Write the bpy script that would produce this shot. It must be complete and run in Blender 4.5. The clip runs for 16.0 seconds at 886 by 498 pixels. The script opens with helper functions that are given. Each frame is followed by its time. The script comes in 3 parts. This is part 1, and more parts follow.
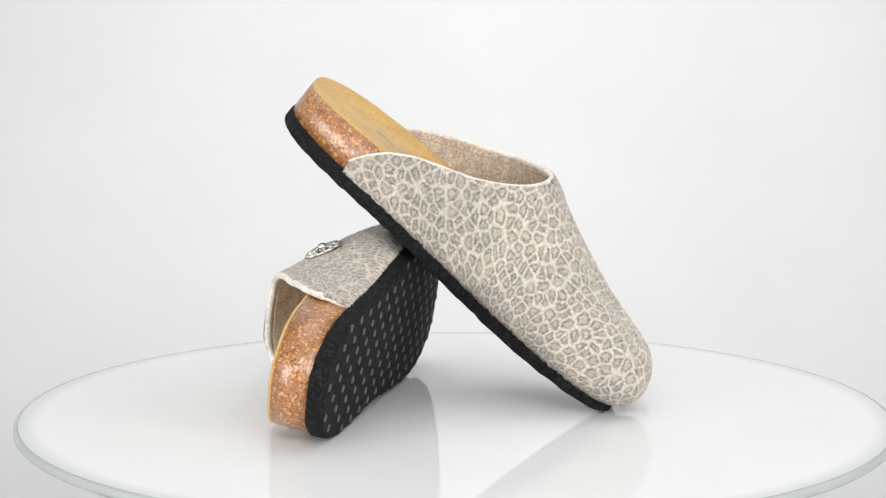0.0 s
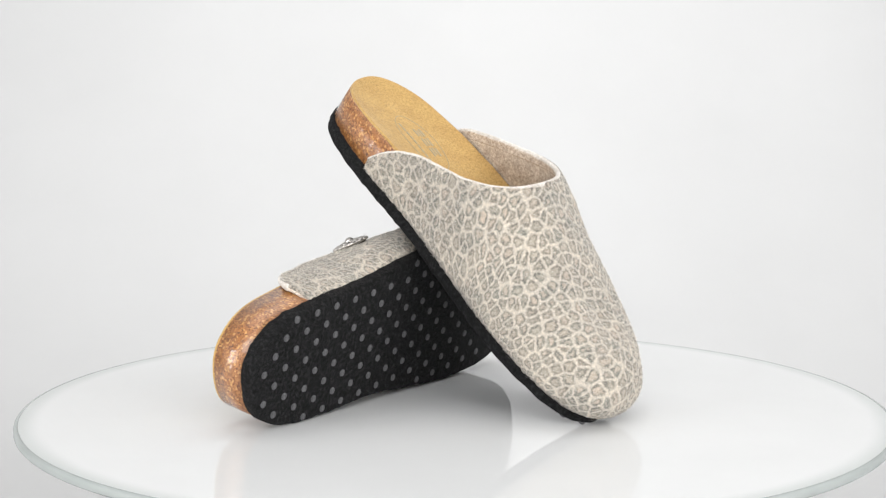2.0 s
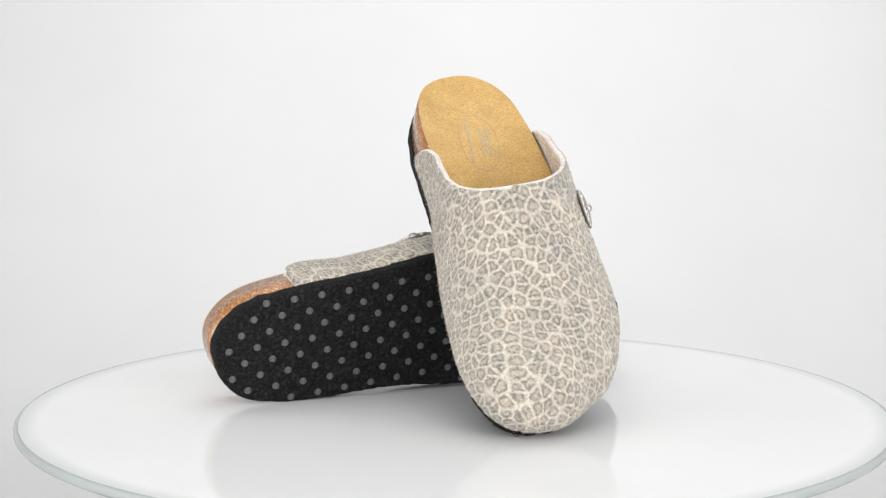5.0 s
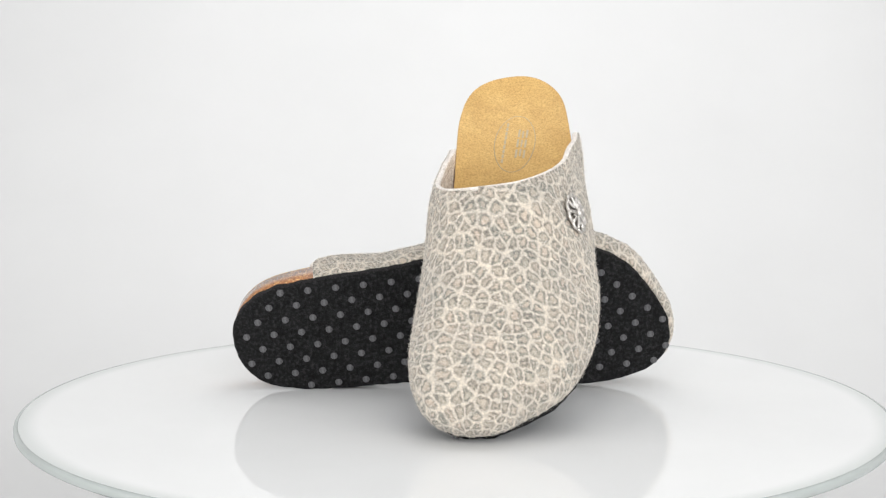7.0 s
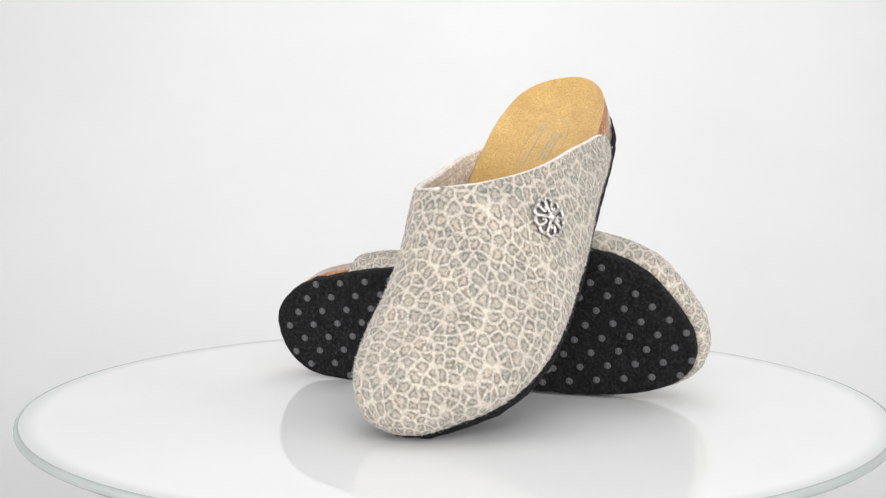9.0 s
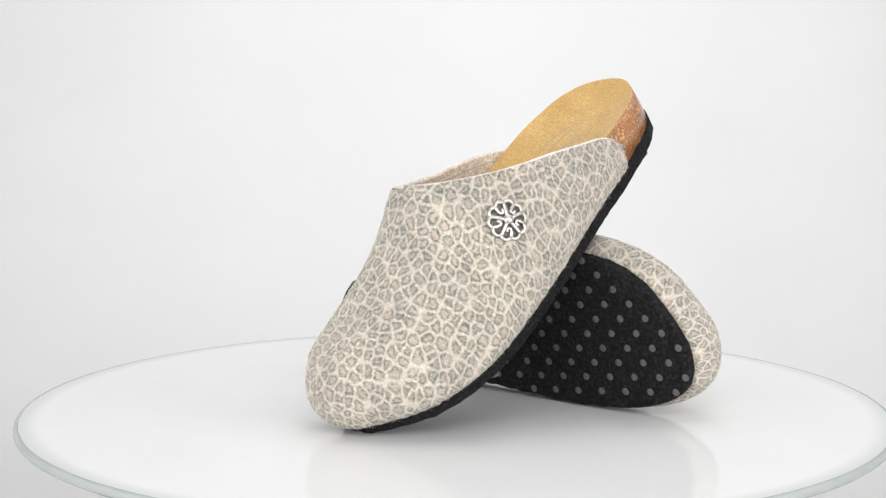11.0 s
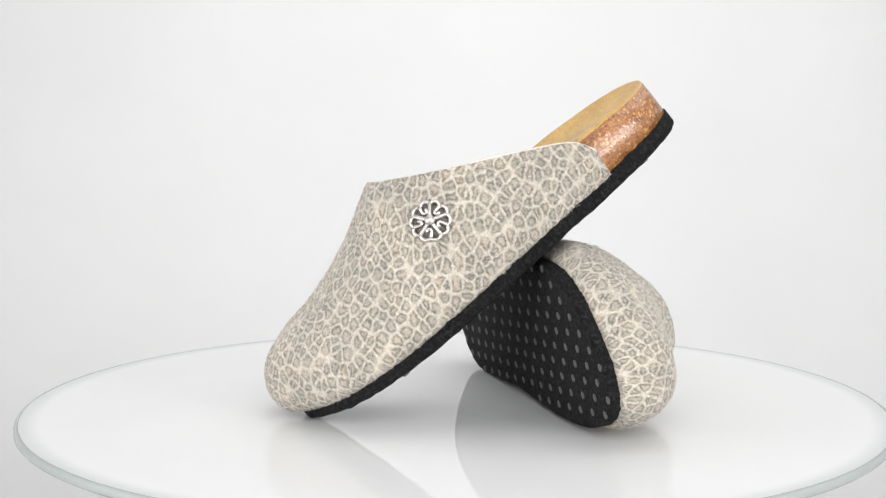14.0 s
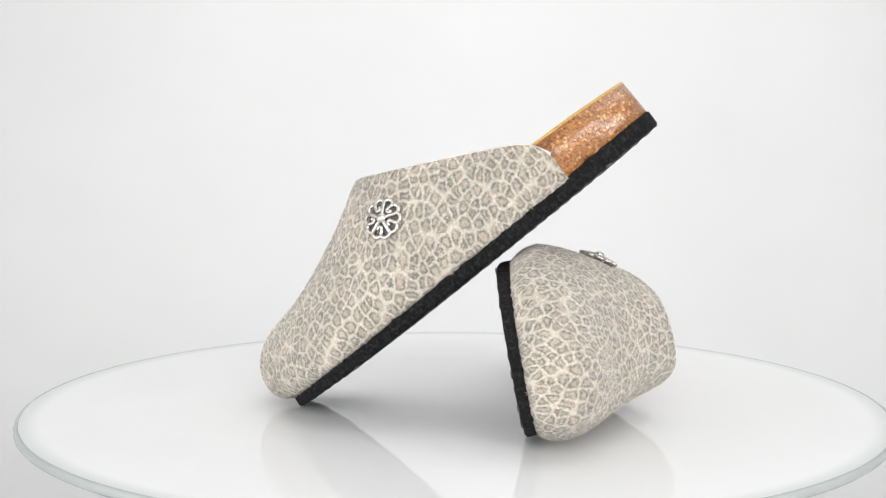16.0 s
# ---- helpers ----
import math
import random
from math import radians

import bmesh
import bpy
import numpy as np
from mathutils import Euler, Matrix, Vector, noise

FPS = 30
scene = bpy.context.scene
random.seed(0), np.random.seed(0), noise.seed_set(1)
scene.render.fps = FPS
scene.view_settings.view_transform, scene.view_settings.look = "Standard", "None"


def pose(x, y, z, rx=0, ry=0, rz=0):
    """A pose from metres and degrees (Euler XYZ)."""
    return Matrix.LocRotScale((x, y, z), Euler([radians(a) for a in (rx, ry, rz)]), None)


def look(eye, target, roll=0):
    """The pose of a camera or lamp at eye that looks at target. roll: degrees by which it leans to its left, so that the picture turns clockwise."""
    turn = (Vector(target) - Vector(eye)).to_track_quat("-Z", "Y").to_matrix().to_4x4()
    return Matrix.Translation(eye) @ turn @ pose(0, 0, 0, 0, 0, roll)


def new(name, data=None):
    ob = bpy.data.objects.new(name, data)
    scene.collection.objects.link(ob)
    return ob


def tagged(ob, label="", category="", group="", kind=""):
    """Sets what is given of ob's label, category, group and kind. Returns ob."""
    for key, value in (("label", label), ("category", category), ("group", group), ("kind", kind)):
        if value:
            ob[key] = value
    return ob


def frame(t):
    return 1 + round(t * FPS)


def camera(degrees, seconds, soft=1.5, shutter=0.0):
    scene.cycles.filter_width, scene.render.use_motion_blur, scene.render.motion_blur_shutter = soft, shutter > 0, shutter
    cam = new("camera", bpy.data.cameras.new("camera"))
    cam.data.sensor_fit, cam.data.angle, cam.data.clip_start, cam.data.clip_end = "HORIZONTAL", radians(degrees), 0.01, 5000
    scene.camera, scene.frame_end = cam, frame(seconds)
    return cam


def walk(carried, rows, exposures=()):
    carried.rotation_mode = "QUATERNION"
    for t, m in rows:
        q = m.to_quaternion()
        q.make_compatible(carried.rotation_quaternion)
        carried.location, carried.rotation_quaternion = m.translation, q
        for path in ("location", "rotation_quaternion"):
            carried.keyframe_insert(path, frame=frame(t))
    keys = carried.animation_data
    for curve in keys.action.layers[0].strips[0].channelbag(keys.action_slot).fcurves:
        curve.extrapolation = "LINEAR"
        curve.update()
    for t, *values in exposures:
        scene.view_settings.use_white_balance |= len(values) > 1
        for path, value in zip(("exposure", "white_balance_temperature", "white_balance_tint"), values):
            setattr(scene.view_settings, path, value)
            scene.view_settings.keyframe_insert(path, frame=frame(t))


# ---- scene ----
# ---- camera ----
CAM = camera(29.223, 16.0, soft=1.3)
EYE = (0.0, -0.98984, 0.203314)
YAW, TILT, ROLL = -0.44414, 6.97229, 0.09600
AIM = (math.sin(radians(YAW)) * math.cos(radians(TILT)), EYE[1] + math.cos(radians(YAW)) * math.cos(radians(TILT)), EYE[2] - math.sin(radians(TILT)))
VIEW = look(EYE, AIM, ROLL)
walk(CAM, [(0.0, VIEW), (16.0, VIEW)], exposures=[(0.0, 0.175), (16.0, 0.175)])

# ---- light ----
world = bpy.data.worlds.new("studio_air")
scene.world = world
world.use_nodes = True
world.node_tree.nodes["Background"].inputs[0].default_value = (0.9, 0.95, 1.0, 1)
world.node_tree.nodes["Background"].inputs[1].default_value = 0.05


def softbox(name, eye, target, wide, high, watts, colour=(1, 1, 1), spread=180.0):
    """A studio softbox: an area lamp that looks at target."""
    lamp = bpy.data.lights.new(name, "AREA")
    lamp.shape, lamp.size, lamp.size_y, lamp.energy, lamp.color = "RECTANGLE", wide, high, watts, colour
    lamp.spread = radians(spread)
    ob = new(name, lamp)
    ob.matrix_world = look(eye, target)
    return ob


softbox("softbox_overhead", (0.22, 0.22, 1.44), (0, 0, 0), 1.5, 1.5, 6.9)
softbox("softbox_side", (-1.25, -0.92, 0.14), (0, 0, 0.1), 1.2, 0.6, 13.6)
softbox("softbox_side", (1.15, -1.10, 0.28), (0, 0, 0.1), 0.9, 0.5, 13.0)
# unseen fill behind the camera, added to brighten shoe fronts and plate shadows
softbox("front_fill", (0.1, -1.70, 0.95), (0, 0, 0.05), 1.5, 0.8, 17.0)
softbox("backdrop_light", (0.02, 0.55, 1.20), (0.04, 1.30, 0.12), 0.5, 0.3, 2.85, spread=122.0)

# ---- materials ----


def material(name, rough=0.5, metal=0.0, colour=(0.5, 0.5, 0.5), spec=0.5):
    m = bpy.data.materials.new(name)
    m.use_nodes = True
    b = m.node_tree.nodes["Principled BSDF"]
    b.inputs["Base Color"].default_value = (*colour, 1)
    b.inputs["Roughness"].default_value = rough
    b.inputs["Metallic"].default_value = metal
    b.inputs["Specular IOR Level"].default_value = spec
    return m, m.node_tree, b


def node(nt, kind, **values):
    n = nt.nodes.new(kind)
    for k, v in values.items():
        n.inputs[k.replace("_", " ")].default_value = v
    return n


def link(nt, a, out, b, inp):
    nt.links.new(a.outputs[out], b.inputs[inp])


def place(nt):
    return nt.nodes.new("ShaderNodeTexCoord")


def noise_of(nt, tc, scale, detail=3.0, rough=0.6):
    n = node(nt, "ShaderNodeTexNoise", Scale=scale, Detail=detail, Roughness=rough)
    link(nt, tc, "Object", n, "Vector")
    return n


def ramp(nt, src, out, stops):
    r = nt.nodes.new("ShaderNodeValToRGB")
    e = r.color_ramp.elements
    while len(e) < len(stops):
        e.new(0.5)
    for el, (p, c) in zip(e, stops):
        el.position, el.color = p, (*c, 1) if len(c) == 3 else c
    link(nt, src, out, r, "Fac")
    return r


def mix(nt, fac, a, b, blend="MIX"):
    """Mixes two colours; each of fac, a, b is a value or a (node, output) pair."""
    m = nt.nodes.new("ShaderNodeMix")
    m.data_type, m.blend_type = "RGBA", blend
    for sock, v in ((m.inputs[0], fac), (m.inputs[6], a), (m.inputs[7], b)):
        if isinstance(v, tuple) and hasattr(v[0], "outputs"):
            nt.links.new(v[0].outputs[v[1]], sock)
        elif isinstance(v, float):
            sock.default_value = v
        else:
            sock.default_value = (*v, 1)
    return (m, 2)


def bump(nt, b, height, strength, distance, under=None):
    n = node(nt, "ShaderNodeBump", Strength=strength, Distance=distance)
    nt.links.new(height[0].outputs[height[1]], n.inputs["Height"])
    if under:
        link(nt, under, "Normal", n, "Normal")
    link(nt, n, "Normal", b, "Normal")
    return n


def leopard_felt():
    """Cream wool felt printed with grey and taupe rosettes."""
    m, nt, b = material("leopard_felt", 0.95, spec=0.15)
    tc = place(nt)
    cloth = nt.nodes.new("ShaderNodeAttribute")
    cloth.attribute_name = "cloth"
    at = (cloth, "Vector")
    for scale, size in ((330.0, 0.0026), (900.0, 0.0014)):
        warp = noise_of(nt, tc, scale, 2.0)
        shift = nt.nodes.new("ShaderNodeVectorMath")
        shift.operation = "MULTIPLY_ADD"
        link(nt, warp, "Color", shift, 0)
        shift.inputs[1].default_value = (size, size, size)
        link(nt, *at, shift, 2)
        at = (shift, "Vector")
    cell = node(nt, "ShaderNodeTexVoronoi", Scale=152.0, Randomness=0.88)
    cell.voronoi_dimensions = "2D"
    link(nt, shift, "Vector", cell, "Vector")
    edge = node(nt, "ShaderNodeTexVoronoi", Scale=152.0, Randomness=0.88)
    edge.voronoi_dimensions = "2D"
    edge.feature = "DISTANCE_TO_EDGE"
    link(nt, shift, "Vector", edge, "Vector")
    fine = noise_of(nt, tc, 900.0, 3.0)
    mid = noise_of(nt, tc, 400.0, 2.0)
    # edge distance roughened by the fibres
    swell = nt.nodes.new("ShaderNodeMath")
    swell.operation = "MULTIPLY_ADD"
    link(nt, mid, "Fac", swell, 0)
    swell.inputs[1].default_value = 0.34
    link(nt, edge, "Distance", swell, 2)
    rough_edge = nt.nodes.new("ShaderNodeMath")
    rough_edge.operation = "MULTIPLY_ADD"
    link(nt, fine, "Fac", rough_edge, 0)
    rough_edge.inputs[1].default_value = 0.10
    link(nt, swell, 0, rough_edge, 2)
    spot = ramp(nt, rough_edge, 0, [(0.215, (0, 0, 0)), (0.395, (1, 1, 1))])
    core = ramp(nt, rough_edge, 0, [(0.46, (0, 0, 0)), (0.60, (1.0, 1.0, 1.0))])
    mottle = noise_of(nt, tc, 470.0, 2.0)
    patch = ramp(nt, mottle, "Fac", [(0.42, (0, 0, 0)), (0.60, (1, 1, 1))])
    cream = mix(nt, (fine, "Fac"), (0.565, 0.51, 0.435), (0.69, 0.625, 0.54))
    tone = nt.nodes.new("ShaderNodeSeparateColor")
    link(nt, cell, "Color", tone, 0)
    dark = mix(nt, (tone, 0), (0.165, 0.163, 0.145), (0.215, 0.193, 0.161))
    pale = mix(nt, (tone, 0), (0.315, 0.302, 0.260), (0.37, 0.323, 0.271))
    ring = mix(nt, (patch, 0), dark, pale)
    heart = mix(nt, (tone, 1), (0.41, 0.375, 0.315), (0.52, 0.435, 0.355))
    inner = mix(nt, (core, 0), ring, heart)
    rounded = ramp(nt, cell, "Distance", [(0.46, (1, 1, 1)), (0.76, (0.2, 0.2, 0.2))])
    blob = mix(nt, 1.0, (spot, 0), (rounded, 0), "MULTIPLY")
    full = mix(nt, blob, cream, inner)
    blot = noise_of(nt, tc, 45.0, 2.0)
    soft = ramp(nt, blot, "Fac", [(0.35, (0.90, 0.90, 0.90)), (0.65, (1.06, 1.05, 1.03))])
    last = mix(nt, 1.0, full, (soft, 0), "MULTIPLY")
    hair = noise_of(nt, tc, 720.0, 5.0, 0.9)
    fleck = ramp(nt, hair, "Fac", [(0.34, (0.64, 0.64, 0.64)), (0.5, (1.0, 1.0, 1.0)), (0.66, (1.32, 1.31, 1.30))])
    last = mix(nt, 1.0, last, (fleck, 0), "MULTIPLY")
    nt.links.new(last[0].outputs[2], b.inputs["Base Color"])
    b.inputs["Sheen Weight"].default_value = 0.25
    b.inputs["Sheen Roughness"].default_value = 0.6
    f2 = noise_of(nt, tc, 1500.0, 4.0, 0.75)
    n1 = bump(nt, b, (f2, "Fac"), 0.7, 0.0010)
    bump(nt, b, (mid, "Fac"), 0.35, 0.0012, n1)
    return m


def felt(name, a, b2):
    m, nt, b = material(name, 0.95, spec=0.15)
    tc = place(nt)
    f, g = noise_of(nt, tc, 620.0, 5.0, 0.85), noise_of(nt, tc, 120.0)
    k = ramp(nt, f, "Fac", [(0.41, (0, 0, 0)), (0.59, (1, 1, 1))])
    c = mix(nt, (k, 0), a, b2)
    s = ramp(nt, g, "Fac", [(0.32, (0.76, 0.73, 0.70)), (0.68, (1.08, 1.08, 1.08))])
    c = mix(nt, 1.0, c, (s, 0), "MULTIPLY")
    nt.links.new(c[0].outputs[2], b.inputs["Base Color"])
    b.inputs["Sheen Weight"].default_value = 0.3
    bump(nt, b, (f, "Fac"), 0.6, 0.0009)
    return m


def cork():
    """Varnished cork with light golden granules and dark specks."""
    m, nt, b = material("varnished_cork", 0.45)
    tc = place(nt)

    def grains(scale, stops):
        v = node(nt, "ShaderNodeTexVoronoi", Scale=scale, Randomness=1.0)
        link(nt, tc, "Object", v, "Vector")
        sep = nt.nodes.new("ShaderNodeSeparateColor")
        link(nt, v, "Color", sep, 0)
        return ramp(nt, sep, 0, stops)

    body = grains(1100.0, [(0.0, (0.13, 0.042, 0.010)), (0.25, (0.27, 0.098, 0.024)), (0.7, (0.36, 0.142, 0.036)), (1.0, (0.46, 0.20, 0.055))])
    gold = grains(780.0, [(0.84, (0, 0, 0)), (0.92, (0.8, 0.8, 0.8))])
    c = mix(nt, (gold, 0), (body, 0), (0.66, 0.36, 0.12))
    n = noise_of(nt, tc, 90.0)
    s = ramp(nt, n, "Fac", [(0.3, (0.80, 0.77, 0.74)), (0.7, (1.12, 1.11, 1.10))])
    c = mix(nt, 1.0, c, (s, 0), "MULTIPLY")
    nt.links.new(c[0].outputs[2], b.inputs["Base Color"])
    b.inputs["Coat Weight"].default_value = 1.0
    b.inputs["Coat Roughness"].default_value = 0.16
    b.inputs["Coat IOR"].default_value = 1.66
    wave = noise_of(nt, tc, 300.0, 3.0)
    bump(nt, b, (wave, "Fac"), 0.35, 0.0012)
    cn = node(nt, "ShaderNodeBump", Strength=0.55, Distance=0.0014)
    link(nt, wave, "Fac", cn, "Height")
    link(nt, cn, "Normal", b, "Coat Normal")
    return m


def suede():
    """Ochre split leather with a short nap."""
    m, nt, b = material("ochre_suede", 0.9, spec=0.2)
    tc = place(nt)
    f, g = noise_of(nt, tc, 800.0, 4.0, 0.78), noise_of(nt, tc, 60.0, 4.0)
    c = ramp(nt, g, "Fac", [(0.25, (0.47, 0.290, 0.100)), (0.55, (0.54, 0.345, 0.125)), (0.8, (0.60, 0.395, 0.155))])
    s = ramp(nt, f, "Fac", [(0.3, (0.62, 0.58, 0.52)), (0.5, (1.0, 1.0, 1.0)), (0.7, (1.22, 1.22, 1.22))])
    c = mix(nt, 1.0, (c, 0), (s, 0), "MULTIPLY")
    nt.links.new(c[0].outputs[2], b.inputs["Base Color"])
    b.inputs["Sheen Weight"].default_value = 0.2
    bump(nt, b, (f, "Fac"), 0.5, 0.0007)
    return m


def rubber():
    """Black crumb-foam outsole with small pits."""
    m, nt, b = material("black_foam_rubber", 0.85, spec=0.2)
    tc = place(nt)
    f, g = noise_of(nt, tc, 480.0, 4.0, 0.7), noise_of(nt, tc, 110.0)
    c = ramp(nt, f, "Fac", [(0.36, (0.0025, 0.0025, 0.0026)), (0.52, (0.009, 0.009, 0.0094)), (0.68, (0.030, 0.030, 0.031))])
    nt.links.new(c.outputs[0], b.inputs["Base Color"])
    n1 = bump(nt, b, (f, "Fac"), 1.0, 0.0022)
    bump(nt, b, (g, "Fac"), 0.4, 0.0012, n1)
    return m


def speckled(name, lo, hi, scale, rough=0.7):
    m, nt, b = material(name, rough, spec=0.3)
    tc = place(nt)
    f = noise_of(nt, tc, scale, 3.0)
    c = ramp(nt, f, "Fac", [(0.3, lo), (0.7, hi)])
    nt.links.new(c.outputs[0], b.inputs["Base Color"])
    bump(nt, b, (f, "Fac"), 0.3, 0.0005)
    return m


def silver():
    """Antiqued silver, mottled between a darker and a lighter tone."""
    m, nt, b = material("antique_silver", 0.40, 1.0)
    tc = place(nt)
    f = noise_of(nt, tc, 420.0, 3.0)
    c = ramp(nt, f, "Fac", [(0.3, (0.44, 0.41, 0.38)), (0.6, (0.72, 0.69, 0.655))])
    nt.links.new(c.outputs[0], b.inputs["Base Color"])
    bump(nt, b, (f, "Fac"), 0.25, 0.0004)
    return m


def lacquered_glass():
    """White lacquer seen through polished glass; its colour turns greyer towards the rim."""
    m, nt, b = material("white_backed_glass", 0.02, colour=(0.80, 0.81, 0.81))
    tc = place(nt)
    f = noise_of(nt, tc, 9.0, 4.0)
    c = ramp(nt, f, "Fac", [(0.3, (0.745, 0.75, 0.75)), (0.7, (0.77, 0.775, 0.775))])
    flat = nt.nodes.new("ShaderNodeVectorMath")
    flat.operation = "MULTIPLY"
    link(nt, tc, "Object", flat, 0)
    flat.inputs[1].default_value = (1.0, 1.0, 0.0)
    far = nt.nodes.new("ShaderNodeVectorMath")
    far.operation = "LENGTH"
    link(nt, flat, "Vector", far, 0)
    wave = nt.nodes.new("ShaderNodeMath")
    wave.operation = "MULTIPLY_ADD"
    link(nt, f, "Fac", wave, 0)
    wave.inputs[1].default_value = 0.004
    link(nt, far, "Value", wave, 2)
    # share of grey in the colour, rising towards the rim
    thin = nt.nodes.new("ShaderNodeMapRange")
    thin.interpolation_type = "SMOOTHSTEP"
    thin.inputs["From Min"].default_value, thin.inputs["From Max"].default_value = 0.2405, 0.2550
    link(nt, wave, 0, thin, "Value")
    full = mix(nt, (thin, 0), (c, 0), (0.60, 0.625, 0.615))
    nt.links.new(full[0].outputs[2], b.inputs["Base Color"])
    d = noise_of(nt, tc, 260.0, 2.0)
    r = ramp(nt, d, "Fac", [(0.3, (0.012, 0.012, 0.012)), (0.75, (0.035, 0.035, 0.035))])
    nt.links.new(r.outputs[0], b.inputs["Roughness"])
    b.inputs["IOR"].default_value = 1.5
    b.inputs["Specular IOR Level"].default_value = 0.10
    return m


def green_glass():
    m, nt, b = material("green_edged_glass", 0.25, colour=(0.82, 0.93, 0.90))
    b.inputs["Transmission Weight"].default_value = 0.35
    b.inputs["IOR"].default_value = 1.5
    tc = place(nt)
    f = noise_of(nt, tc, 30.0)
    c = ramp(nt, f, "Fac", [(0.3, (0.50, 0.54, 0.525)), (0.7, (0.54, 0.575, 0.56))])
    nt.links.new(c.outputs[0], b.inputs["Base Color"])
    return m


def paper(name, lo, hi):
    m, nt, b = material(name, 0.9, spec=0.2)
    tc = place(nt)
    f = noise_of(nt, tc, 2.5, 4.0)
    c = ramp(nt, f, "Fac", [(0.3, lo), (0.7, hi)])
    nt.links.new(c.outputs[0], b.inputs["Base Color"])
    g = noise_of(nt, tc, 160.0)
    bump(nt, b, (g, "Fac"), 0.05, 0.001)
    return m


LEOPARD = leopard_felt()
LINING = felt("beige_felt", (0.52, 0.41, 0.315), (0.90, 0.83, 0.74))
RIM = felt("cream_felt", (0.66, 0.615, 0.56), (0.89, 0.855, 0.81))
SEAM = speckled("brown_thread", (0.34, 0.25, 0.17), (0.62, 0.50, 0.40), 700.0)
CORK, SUEDE, RUBBER, SILVER = cork(), suede(), rubber(), silver()
DOT = speckled("grey_rubber_dot", (0.06, 0.06, 0.063), (0.135, 0.135, 0.139), 900.0)
PRINT = speckled("grey_print", (0.37, 0.32, 0.215), (0.45, 0.385, 0.27), 900.0)
BACKING = speckled("dark_backing", (0.07, 0.065, 0.058), (0.19, 0.175, 0.155), 500.0, 0.5)
THREAD = speckled("taupe_thread", (0.30, 0.27, 0.24), (0.46, 0.42, 0.37), 1500.0)
FIBRE, FIBRE_NT, FIBRE_B = material("wool_fibre", 0.9, spec=0.2)
fibre_ramp = ramp(FIBRE_NT, FIBRE_NT.nodes.new("ShaderNodeNewGeometry"), "Random Per Island", [(0.0, (0.45, 0.42, 0.37)), (0.35, (0.66, 0.61, 0.54)), (1.0, (0.92, 0.88, 0.82))])
link(FIBRE_NT, fibre_ramp, "Color", FIBRE_B, "Base Color")
PLATE, GLASS_EDGE = lacquered_glass(), green_glass()
PAPER = paper("white_backdrop_paper", (0.555, 0.555, 0.555), (0.585, 0.585, 0.585))
WALL = paper("white_wall_paint", (0.70, 0.70, 0.70), (0.76, 0.76, 0.76))
STEEL = speckled("brushed_steel", (0.35, 0.35, 0.36), (0.5, 0.5, 0.5), 300.0, 0.35)

# ---- mesh helpers ----


def mesh_part(name, verts, faces, mat, parent=None, label="", smooth=True, weld=0.0, cut=None):
    """One mesh object, under a thing or a part; cut: where each point lay on the flat cloth."""
    me = bpy.data.meshes.new(name)
    me.from_pydata([tuple(v) for v in verts], [], faces)
    if cut is not None:
        me.attributes.new("cloth", "FLOAT_VECTOR", "POINT").data.foreach_set("vector", np.asarray(cut, np.float32).ravel())
    bm = bmesh.new()
    bm.from_mesh(me)
    if weld:
        bmesh.ops.remove_doubles(bm, verts=bm.verts, dist=weld)
    bmesh.ops.recalc_face_normals(bm, faces=bm.faces)
    for f in bm.faces:
        f.smooth = smooth
    bm.to_mesh(me)
    bm.free()
    me.materials.append(mat)
    ob = new(name, me)
    if parent:
        ob.parent = parent
    if label:
        tagged(ob, label)
    return ob


def rings_mesh(rings, closed=True, caps=(False, False)):
    """Verts and quads of a loft through rings of equal length."""
    n = len(rings[0])
    verts = np.concatenate(rings)
    faces = []
    for k in range(len(rings) - 1):
        for i in range(n if closed else n - 1):
            j = (i + 1) % n
            faces.append((k * n + i, k * n + j, (k + 1) * n + j, (k + 1) * n + i))
    if caps[0]:
        faces.append(tuple(range(n)))
    if caps[1]:
        faces.append(tuple(range((len(rings) - 1) * n, len(rings) * n)))
    return verts, faces


def tube(points, radius, sides=6, closed=False):
    """Verts and faces of a round bar along points."""
    p = np.array(points, float)
    n = len(p)
    t = np.roll(p, -1, 0) - np.roll(p, 1, 0) if closed else np.gradient(p, axis=0)
    t /= np.linalg.norm(t, axis=1)[:, None] + 1e-12
    up = np.tile(np.array([0.0, 0.0, 1.0]), (n, 1))
    side = np.cross(t, up)
    bad = np.linalg.norm(side, axis=1) < 1e-3
    side[bad] = np.cross(t[bad], [1.0, 0, 0])
    side /= np.linalg.norm(side, axis=1)[:, None]
    nor = np.cross(side, t)
    r = np.broadcast_to(radius, (n,))
    a = np.arange(sides) * 2 * math.pi / sides
    rings = [p[i] + r[i] * (np.cos(a)[:, None] * side[i] + np.sin(a)[:, None] * nor[i]) for i in range(n)]
    if closed:
        rings.append(rings[0])
    return rings_mesh(rings, True, (not closed, not closed))


def joined(pieces):
    verts, faces, base = [], [], 0
    for v, f in pieces:
        verts.append(np.array(v))
        faces += [tuple(i + base for i in q) for q in f]
        base += len(v)
    return np.concatenate(verts), faces


